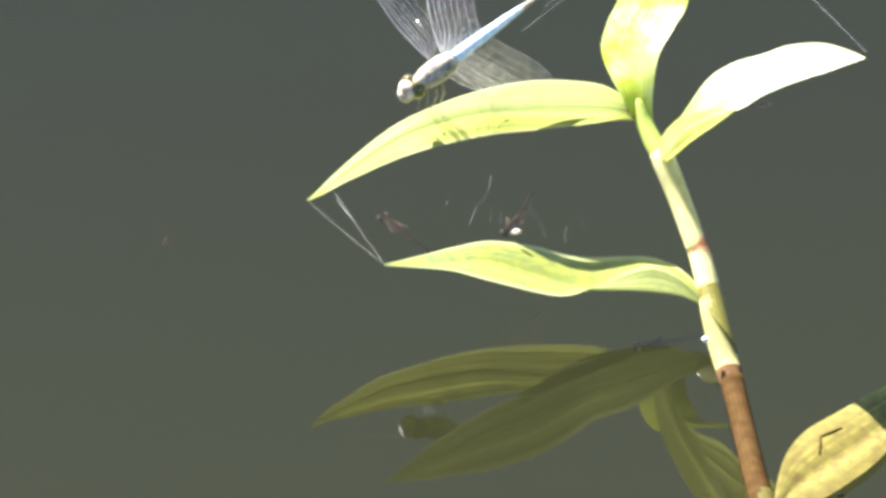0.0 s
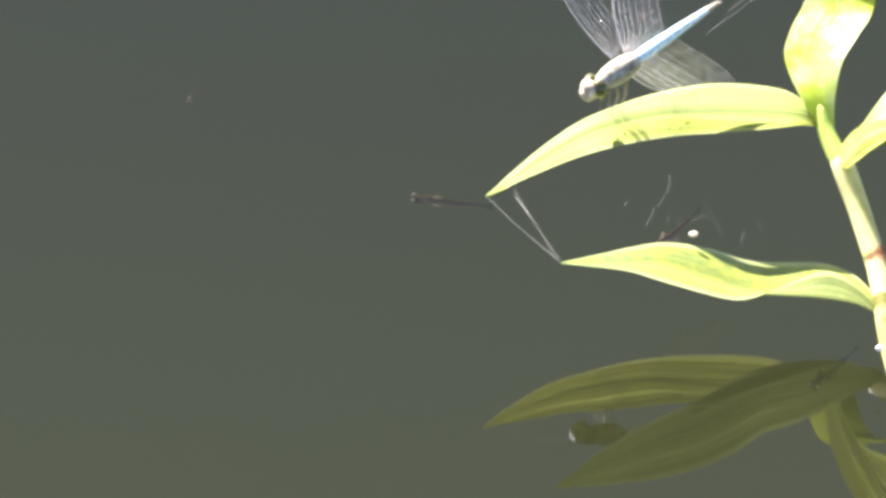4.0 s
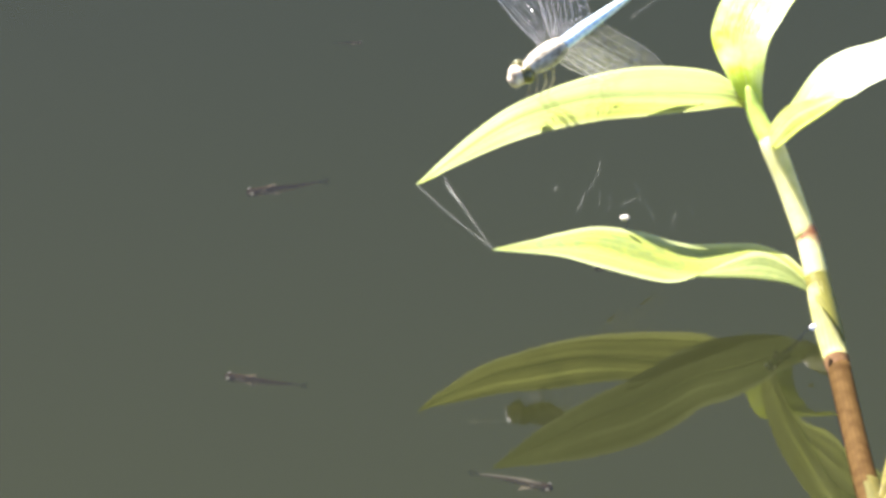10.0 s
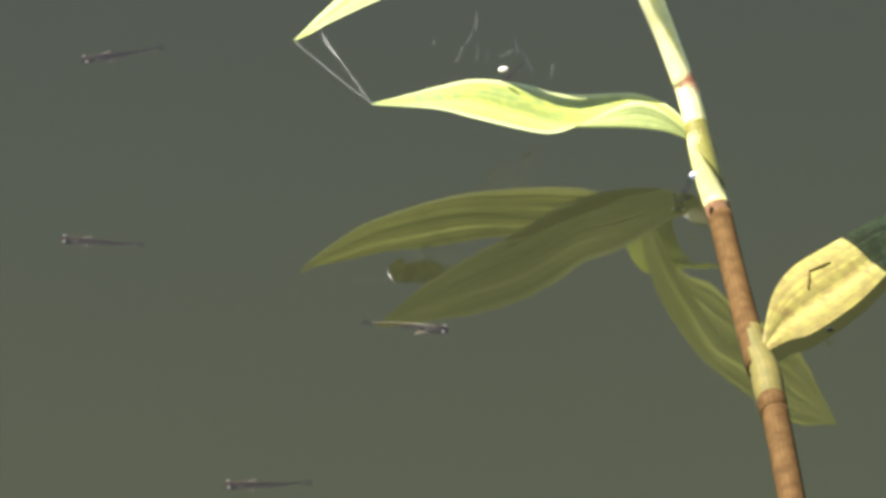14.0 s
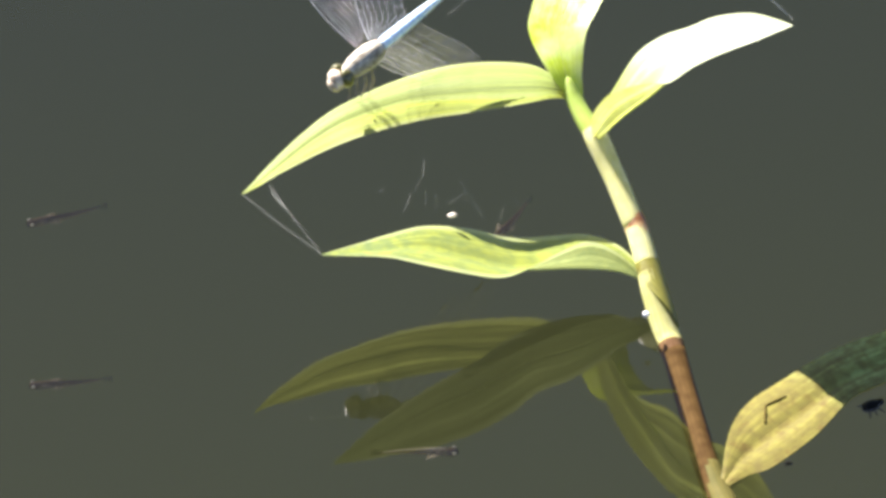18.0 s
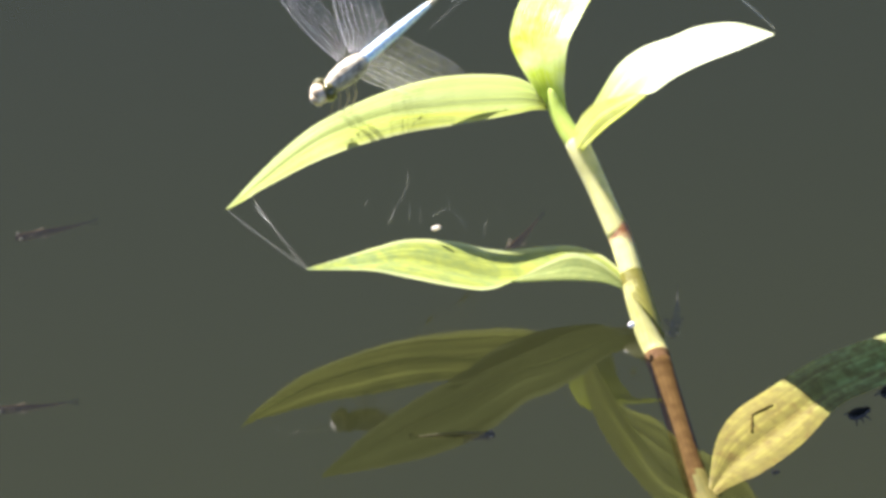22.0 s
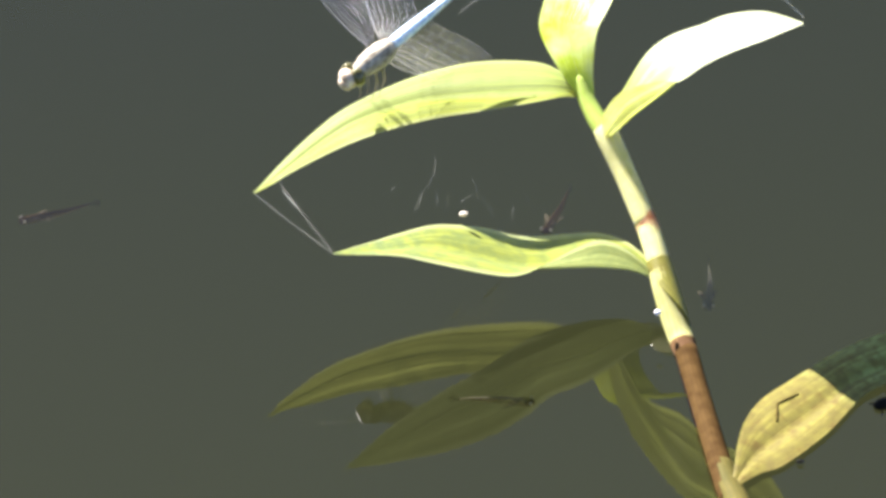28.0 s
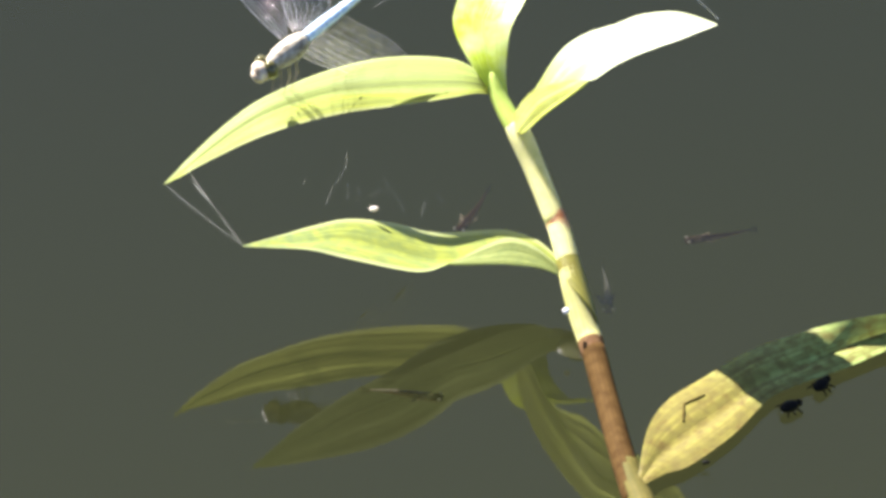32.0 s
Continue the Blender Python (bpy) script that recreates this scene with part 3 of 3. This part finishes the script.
def wing(root, along, chord, length, broad, sweep, label):
    """A clear wing: along its span from the root; chord towards its rear edge."""
    along, chord = along.normalized(), chord.normalized()
    n = along.cross(chord).normalized()
    chord = n.cross(along)

    def front(s):
        return -0.05 * math.sin(math.pi * s) + sweep * s * s

    def rear(s):
        return front(s) + broad * (min(1.0, 0.25 + 4.2 * s) if s < 0.2 else 1.0) * max(0.0, 1 - max(0.0, (s - 0.35) / 0.65) ** 2.6) ** 0.6

    def at(s, c, lift=0.0):
        f, r = front(s), rear(s)
        y = f + (r - f) * c
        z = 0.006 * math.sin(c * 19 + s * 7) + lift
        return root + (along * s + chord * y + n * z) * length

    ns, nc = 26, 9
    bm = bmesh.new()
    grid = [[bm.verts.new(at(i / ns, k / nc)) for k in range(nc + 1)] for i in range(ns + 1)]
    for i in range(ns):
        for k in range(nc):
            bm.faces.new((grid[i][k], grid[i + 1][k], grid[i + 1][k + 1], grid[i][k + 1]))
    ob = of_fly(part("wing", bm, M_WING, None, label))
    bm = bmesh.new()
    for c, thick, end in ((0.0, 0.16, 1.0), (0.13, 0.09, 0.62), (0.24, 0.08, 0.94), (0.36, 0.05, 0.9), (0.5, 0.045, 0.85), (0.64, 0.04, 0.8), (0.8, 0.035, 0.7), (1.0, 0.05, 1.0)):
        pts = [at(i / 16 * end, c) for i in range(17)]
        tube(bm, pts, [thick * 0.0007 * (1 - 0.5 * i / 16) for i in range(17)], 4)
    for i in range(46):
        s = random.uniform(0.08, 0.95)
        lo = random.choice((0.0, 0.13, 0.24, 0.36, 0.5, 0.64, 0.8))
        tube(bm, [at(s + 0.006 * q, lo + 0.17 * q / 2) for q in range(3)], [0.000012] * 3, 3)
    part("vein", bm, M_VEIN, ob, "fine net of wing veins")
    bm = bmesh.new()
    tube(bm, [at(0.84, 0.02), at(0.87, 0.03), at(0.92, 0.03)], [0.00022, 0.0003, 0.00022], 6)
    part("wing_spot", bm, M_SPOT, ob, "small tan spot at the wing's front edge")
    return ob


wing(mm(-3.6, -0.4, 56.9), Vector((-0.55, 0.60, 0.45)), AXIS, 0.031, 0.25, 0.04, "clear forewing held up and out")
wing(mm(-0.6, 1.4, 57.7), Vector((-0.14, 0.76, 0.46)), AXIS, 0.028, 0.40, 0.05, "clear hindwing held up and out")
wing(mm(-2.0, -2.2, 56.3), mm(14.5, 14.5, 36.0) - mm(-2.0, -2.2, 56.3), AXIS, 0.036, 0.22, 0.04, "clear forewing drooping behind the leaf")
wing(mm(0.6, -0.6, 55.4), mm(21.0, 14.5, 33.6) - mm(0.6, -0.6, 55.4), AXIS, 0.043, 0.29, 0.04, "clear hindwing drooping behind the leaf")


def leg(hip, knee, foot):
    bm = bmesh.new()
    tube(bm, [hip, hip.lerp(knee, 0.5), knee], [0.00046, 0.0004, 0.0003], 6)
    tube(bm, [knee, knee.lerp(foot, 0.6), foot], [0.00024, 0.00019, 0.00013], 6)
    tube(bm, [foot, foot + mm(-0.5, -0.5, -0.1)], [0.00014, 0.0001], 5)
    of_fly(part("leg", bm, M_LEG, None, "thin spiny leg gripping the leaf"))


for s in (1, -1):
    for f, fx, fy, fz in ((0.30, -6.4, -2.2, 48.7), (0.74, -4.6, 4.6, 38.2), (0.98, -2.6, 5.6, 38.6)):
        hip = HEAD.lerp(CHEST, f) - TOP * 0.0022 + SIDE * 0.0012 * s
        foot = mm(fx, fy, fz) + Vector((0.0012, -0.0012, 0)) * s
        leg(hip, hip.lerp(foot, 0.45) + SIDE * 0.0018 * s + Vector((0, 0, 0.0008)), foot)


# ---- spider silk, egg sac, beetles ----
def thread(name, pts, thick, label):
    """A strand of silk through points in millimetres."""
    bm = bmesh.new()
    p = spline(pts, 4 * len(pts))
    tube(bm, [Vector(q) * 0.001 for q in p], [thick * 0.001] * len(p), 4)
    ob = part(name, bm, M_SILK)
    return tagged(ob, label, "spider silk", "spider threads")


thread("spider_thread", [(-32.6, -28.4, 34.0), (-24.0, -40.0, 33.0), (-14.2, -53.2, 32.9)], 0.032, "thin silk thread strung between two leaf tips")
thread("spider_thread", [(-27.0, -22.5, 34.0), (-21.5, -36.0, 33.3), (-14.2, -53.2, 32.9)], 0.032, "thin silk thread strung between two leaf tips")
thread("spider_thread", [(-25.8, -27.5, 33.8), (-24.0, -31.0, 33.5), (-22.2, -34.5, 33.4)], 0.065, "thicker silk strand between two leaf tips")
thread("spider_thread", [(102.2, -14.8, 68.6), (95.7, -13.2, 75.2), (89.6, -11.8, 81.4), (84.2, -10.6, 87)], 0.16, "white silk strand rising from a leaf tip")
thread("spider_thread", [(18.9, -8.3, 70.0), (24.5, -5.0, 73.0), (32.9, 0.9, 77.0)], 0.04, "faint silk thread hanging in the air")
thread("spider_thread", [(24.5, -5.0, 75.0), (30.1, -4.1, 80.0), (36.0, -3.0, 86.0)], 0.04, "faint silk thread hanging in the air")
random.seed(5)
for x, y, z, dx, dy, dz in ((11.1, -27.3, 36.0, 0.5, 4.0, 2.4), (11.4, -33.0, 31.5, 0.2, 2.0, 3.0), (6.3, -33.0, 30.4, 1.6, 4.0, 2.2), (21.4, -28.7, 29.6, -1.0, 3.0, 3.4),
                            (22.4, -28.7, 30.6, 1.6, -2.0, -3.4), (24.8, -32.8, 26.8, -1.0, 1.6, 3.4), (29.7, -28.8, 22.6, 0.6, 2.4, 2.4), (34.5, -25.9, 24.4, -1.2, 2.0, 2.4),
                            (8.8, -28.0, 32.8, 1.6, 1.0, 2.6), (13.8, -31.8, 29.4, 0.4, 1.4, 3.2), (17.0, -30.0, 30.0, 3.2, 2.0, 0.5), (0.8, -30.0, 34.0, 0.9, 1.2, 0.4)):
    thread("spider_thread", [(x, y, z), (x + dx * 0.5 + random.uniform(-0.4, 0.4), y + dy * 0.5, z + dz * 0.5), (x + dx, y + dy, z + dz)], 0.03, "short loose silk thread above the twisted leaf")
bm = bmesh.new()
ball(bm, mm(17.8, -30.0, 26.2), 0.00065, (1.75, 0.9, 0.9), pose(0, 0, 0, 0, -10, 0))
tagged(part("egg_sac", bm, M_EGG), "tiny whitish silk egg sac hanging above a leaf", "egg sac")
# white ball put in place of the sun's glint on the sheath
bm = bmesh.new()
ball(bm, mm(63.6, -50.5, 8.6), 0.00085, (1.0, 0.8, 0.9))
tagged(part("sheath_glint", bm, M_GLINT), "small white blob standing for a glint on the stem sheath", "droplet")


def beetle(x, y, z, size, turn):
    ob = thing("beetle", mm(x, y, z), "small black beetle at the edge of the old leaf", "beetle", "beetles on the water")
    m = pose(0, 0, 0, 0, 0, turn)
    bm = bmesh.new()
    part("shell", ball(bm, (0, 0, 0), size, (1.25, 0.8, 0.62), m), M_BEETLE, ob)
    bm = bmesh.new()
    part("head", ball(bm, m @ Vector((size * 1.3, 0, 0)), size * 0.5, (0.9, 1, 0.8), m), M_BEETLE, ob)
    for k in (-1, 0, 1):
        for s in (-1, 1):
            bm = bmesh.new()
            hip = m @ Vector((size * 0.55 * k, size * 0.6 * s, -size * 0.2))
            foot = m @ Vector((size * 1.0 * k, size * 1.35 * s, -size * 0.55))
            part("leg", tube(bm, [hip, hip.lerp(foot, 0.5) + Vector((0, 0, size * 0.15)), foot], [size * 0.13, size * 0.11, size * 0.06], 5), M_BEETLE, ob)
    return ob


beetle(115.8, -81.8, 0.9, 0.0021, 30)
beetle(124.0, -73.4, 0.9, 0.0021, 55)
beetle(94.4, -103.6, 1.2, 0.0007, 0)


# ---- fish just under the surface ----
def fish(length, label, stripe, back):
    """A slim small fish, glassy at the flanks; its head points along x."""
    ob = thing("fish", (0, 0, 0), label, "fish", "small fish under the surface")
    k = length

    def bend(x):
        return 0.035 * k * math.sin(2.6 * (x / k - 0.5)) ** 2

    bm = bmesh.new()
    rows = spline([(0.50, 0.022), (0.47, 0.048), (0.40, 0.060), (0.30, 0.058), (0.15, 0.050), (0.0, 0.040), (-0.15, 0.027), (-0.30, 0.016), (-0.40, 0.010)], 26)
    tube(bm, [(r[0] * k, bend(r[0] * k), 0) for r in rows], [r[1] * k for r in rows], 12)
    for v in bm.verts:
        v.co.z *= 0.8
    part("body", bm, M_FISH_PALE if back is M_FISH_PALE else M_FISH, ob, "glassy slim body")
    bm = bmesh.new()
    part("head", ball(bm, (0.435 * k, bend(0.43 * k), 0.004 * k), 0.064 * k, (1.05, 0.9, 0.72), None, 12), back, ob, "blunt head")
    for s in (1, -1):
        bm = bmesh.new()
        part("eye", ball(bm, (0.452 * k, bend(0.45 * k) + 0.056 * k * s, 0.02 * k), 0.021 * k, (1.1, 0.9, 0.9), None, 10), M_FISH_EYE, ob, "pale glinting eye")
    bm = bmesh.new()
    pts = [(x * k, bend(x * k), 0.036 * k * (0.6 + x)) for x in (0.36, 0.22, 0.08, -0.08, -0.24, -0.40)]
    tube(bm, pts, [r * k for r in (0.020, 0.024, 0.021, 0.016, 0.011, 0.006)], 7)
    part("back_stripe", bm, stripe, ob, "line along the back")
    for s, c in ((1, 0.30), (-1, 0.27)):
        bm = bmesh.new()
        part("gill_cover", ball(bm, (c * k, bend(c * k) + 0.036 * k * s, 0.012 * k), 0.02 * k, (2.6, 0.8, 0.9), None, 8), M_FISH_SIDE, ob, "paler glinting cheek")
    bm = bmesh.new()
    y0 = bend(-0.40 * k)
    a = [bm.verts.new((x * k, y0 + (y + 0.004) * k, z * k)) for x, y, z in ((-0.38, 0.002, 0.012), (-0.50, 0.012, 0.05), (-0.53, 0.006, 0), (-0.50, 0.012, -0.05), (-0.38, 0.002, -0.012))]
    b = [bm.verts.new(v.co - Vector((0, 0.010 * k, 0))) for v in a]
    bm.faces.new(a)
    bm.faces.new(b[::-1])
    for i in range(5):
        bm.faces.new((a[i], b[i], b[(i + 1) % 5], a[(i + 1) % 5]))
    part("tail_fin", bm, M_FIN, ob, "thin translucent tail fin")
    for s in (1, -1):
        bm = bmesh.new()
        c = [bm.verts.new((x * k, y * k * s, z * k)) for x, y, z in ((0.32, 0.05, 0.004), (0.10, 0.125, -0.008), (0.15, 0.05, 0.0))]
        d = [bm.verts.new(v.co - Vector((0, 0, 0.006 * k))) for v in c]
        bm.faces.new(c)
        bm.faces.new(d[::-1])
        for i in range(3):
            bm.faces.new((c[i], d[i], d[(i + 1) % 3], c[(i + 1) % 3]))
        part("side_fin", bm, M_FIN_PALE, ob, "pale glassy side fin")
    return ob


# seconds, place in millimetres, heading in degrees
SWIMS = [
    (21, "slim brown fish with paired pale eyes near the surface", [
        (0, -9.2, 13.1, 129), (1.5, -23.4, 15.1, 164), (2, -30.7, 14.9, 173), (4, -42.6, 24.6, 175), (4.5, -46.6, 26.0, 177), (6.5, -64.6, 22.4, 194),
        (7, -63.0, 24.0, 196), (9, -64.6, 26.1, 197), (10, -66.3, 26.3, 198), (11, -70.2, 27.2, 202), (13, -75.9, 23.9, 198), (13.5, -76.6, 23.6, 198),
        (15.5, -77.2, 19.7, 197), (16.5, -77.3, 21.8, 199), (17, -78.2, 21.9, 202), (19, -77.5, 23.0, 198), (21, -76.1, 23.6, 197), (23, -78.1, 23.2, 198),
        (24, -79.1, 25.2, 197), (26.5, -82.0, 22.4, 195), (27, -84.5, 21.7, 204), (28, -82.9, 23.8, 201), (29, -81.0, 24.7, 207), (30, -85.1, 25.2, 197),
        (31, -83.9, 28.8, 188), (32, -88.0, 25.8, 192)]),
    (20, "slim brown fish with paired pale eyes near the surface", [
        (0, -67.7, -225.6, 133), (3, -55.7, -165.6, 133), (4.5, -47.7, -105.6, 133), (6.5, -69.0, -77.9, 148), (7, -68.1, -69.9, 151), (8, -64.0, -61.0, 156),
        (9, -64.7, -61.1, 162), (10, -69.1, -56.5, 172), (11, -74.9, -56.8, 172), (13, -81.8, -60.4, 175), (13.5, -80.7, -58.5, 175), (15.5, -79.3, -55.8, 178),
        (16.5, -77.1, -52.1, 184), (17, -76.4, -50.2, 182), (19, -78.0, -48.9, 190), (20, -79.2, -49.4, 186), (21, -80.8, -51.6, 190), (22, -81.8, -51.2, 187),
        (23, -86.3, -54.9, 185), (26.5, -110.7, -53.7, 190)]),
    (20.5, "slim brown fish with a pale back stripe below the leaves", [
        (0, -29.4, -111.9, -15), (2, -20.5, -110.2, -14), (4.5, -14.0, -103.6, -16), (7, -14.4, -102.5, -14), (9, -10.1, -97.8, -20), (10, -9.0, -96.6, -16),
        (11, -10.3, -96.6, -15), (13, -10.9, -96.2, -7), (13.5, -8.6, -94.8, -8), (15.5, -3.6, -89.9, -12), (16.5, 0.2, -87.8, -9), (17, 2.2, -86.8, -8),
        (19, 10.1, -82.5, 3), (21, 16.4, -76.1, -2), (23, 19.9, -72.9, -3), (27, 20.8, -67.6, -10), (28, 22.6, -65.6, -8), (30, 21.8, -65.8, -5),
        (32, 23.2, -64.8, -12)]),
    (21, "slim glassy grey fish hovering beside the plant stem", [
        (0, 56.5, -32.4, -160), (2, 53.7, -38.0, -127), (7, 52.9, -42.0, -119), (9, 57.2, -40.1, -119), (10, 58.2, -40.8, -119), (11, 59.8, -33.5, -108),
        (13, 59.4, -35.0, -108), (13.5, 60.7, -36.8, -105), (16.5, 64.0, -38.4, -90), (17, 65.7, -38.2, -94), (19, 69.7, -38.1, -93), (21, 72.9, -26.4, -92),
        (23, 76.1, -29.7, -100), (27, 75.3, -22.6, -91), (28, 77.1, -21.6, -92), (30, 75.6, -20.7, -89), (32, 74.1, -23.3, -87)]),
    (21, "slim brown fish half hidden behind the twisted leaf", [
        (0, 18.9, 22.1, -109), (2, 10.8, 13.9, -112), (4, 13.8, 15.8, -119), (7, 7.7, -3.3, -114), (9, 14.7, -0.4, -108), (13, 15.3, 5.8, -120),
        (16.5, 28.3, 11.9, -125), (17, 30.5, 10.8, -123), (19, 33.7, 10.9, -116), (21, 37.3, 9.6, -120), (23, 40.5, 8.6, -120), (27, 39.3, 11.2, -111),
        (28, 41.6, 13.9, -109), (30, 42.6, 13.1, -110), (32, 42.9, 12.1, -113)]),
    (18.5, "slim brown fish gliding in open water", [
        (26.5, 157.7, 7.5, -169), (28, 142.4, 5.3, -169), (29, 130.8, 6.0, -172), (29.4, 125.4, 5.8, -175), (30, 115.8, 3.2, -165), (31, 109.9, 1.0, -171),
        (32, 103.8, -1.8, -165)]),
    (8.5, "tiny pale brown young fish in open water", [
        (0, -68.5, 12.0, -100), (1.5, -66.0, 40.0, -95), (2.4, -77.7, 66.0, -110), (3, -91.1, 71.0, -140), (3.6, -104.1, 70.0, -130), (4, -110.4, 69.0, -95),
        (4.5, -109.4, 60.0, -88), (6.5, -127.9, 70.0, -90), (7.5, -160.0, 76.0, -80), (9, -220.0, 90.0, -70)]),
    (7, "tiny brown young fish in open water", [
        (0, -40.0, 190.0, 3), (4.5, -48.0, 165.0, 3), (7, -53.8, 78.4, 3), (9, -53.4, 87.8, 5), (13, -50.2, 101.2, 0), (16, -50.0, 150.0, 20),
        (20, -50.0, 230.0, 40)]),
    (7.5, "tiny brown young fish in open water", [
        (0, 80.0, 70.0, 10), (7, 80.7, 57.1, 8), (11, 99.0, 40.0, 4), (13, 94.4, 27.6, 0), (13.5, 107.9, 28.6, 10), (16, 142.5, 53.4, 10),
        (20, 220.0, 70.0, 10)]),
    (20, "slim brown fish with paired pale eyes near the surface", [
        (11.5, -38.5, -151.1, -173), (13, -37.1, -155.1, -176), (13.5, -36.9, -154.6, -176), (15.5, -49.7, -152.9, -176)]),
]
# water level: seconds, millimetres
SWELL = [(0, -0.00), (0.5, -0.45), (1, -1.08), (1.5, -2.42), (2, -2.62), (2.5, -2.46), (3, -2.09), (3.5, -1.98),
         (4, -1.28), (4.5, -2.49), (6.5, -2.96), (7, -1.45), (7.5, -0.73), (8, 0.14), (8.5, 0.36), (9, -0.08),
         (9.5, 0.08), (10, -0.15), (10.5, -0.10), (11, -0.43), (11.5, -1.43), (12, -1.68), (12.5, -1.82), (13, -1.81),
         (13.5, -1.42), (15.5, -0.10), (16, 0.19), (16.5, 0.49), (17, 0.95), (17.5, 1.59), (18, 1.49), (18.5, 1.39),
         (19, 1.57), (19.5, 1.66), (20, 1.89), (20.5, 1.70), (21, 1.60), (21.5, 1.58), (22, 1.70), (22.5, 1.62),
         (23, 1.95), (23.5, 1.60), (24, 1.71), (24.5, 1.70), (26.5, -0.04), (27, -0.31), (27.5, 0.59), (28, 0.41),
         (28.5, 0.94), (29, 0.56), (29.5, 0.17), (30, 0.06), (30.5, -0.22), (31, -0.01), (31.5, -0.12), (32, -0.86)]


def motions():
    walk(water, [(t, pose(0, 0, z * 0.00085)) for t, z in SWELL])
    for (ob, rows) in SHOAL:
        first, last = rows[0], rows[-1]
        rows = ([(0.0, *first[1:])] if first[0] > 0 else []) + rows + ([(32.0, *last[1:])] if last[0] < 32 else [])
        walk(ob, [(t, pose(x * 0.001, y * 0.001, -0.0045, 0, 0, a)) for t, x, y, a in rows])


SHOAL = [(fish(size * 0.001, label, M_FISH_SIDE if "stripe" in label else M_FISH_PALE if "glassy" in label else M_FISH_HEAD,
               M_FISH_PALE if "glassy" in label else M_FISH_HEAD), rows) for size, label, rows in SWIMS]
motions()
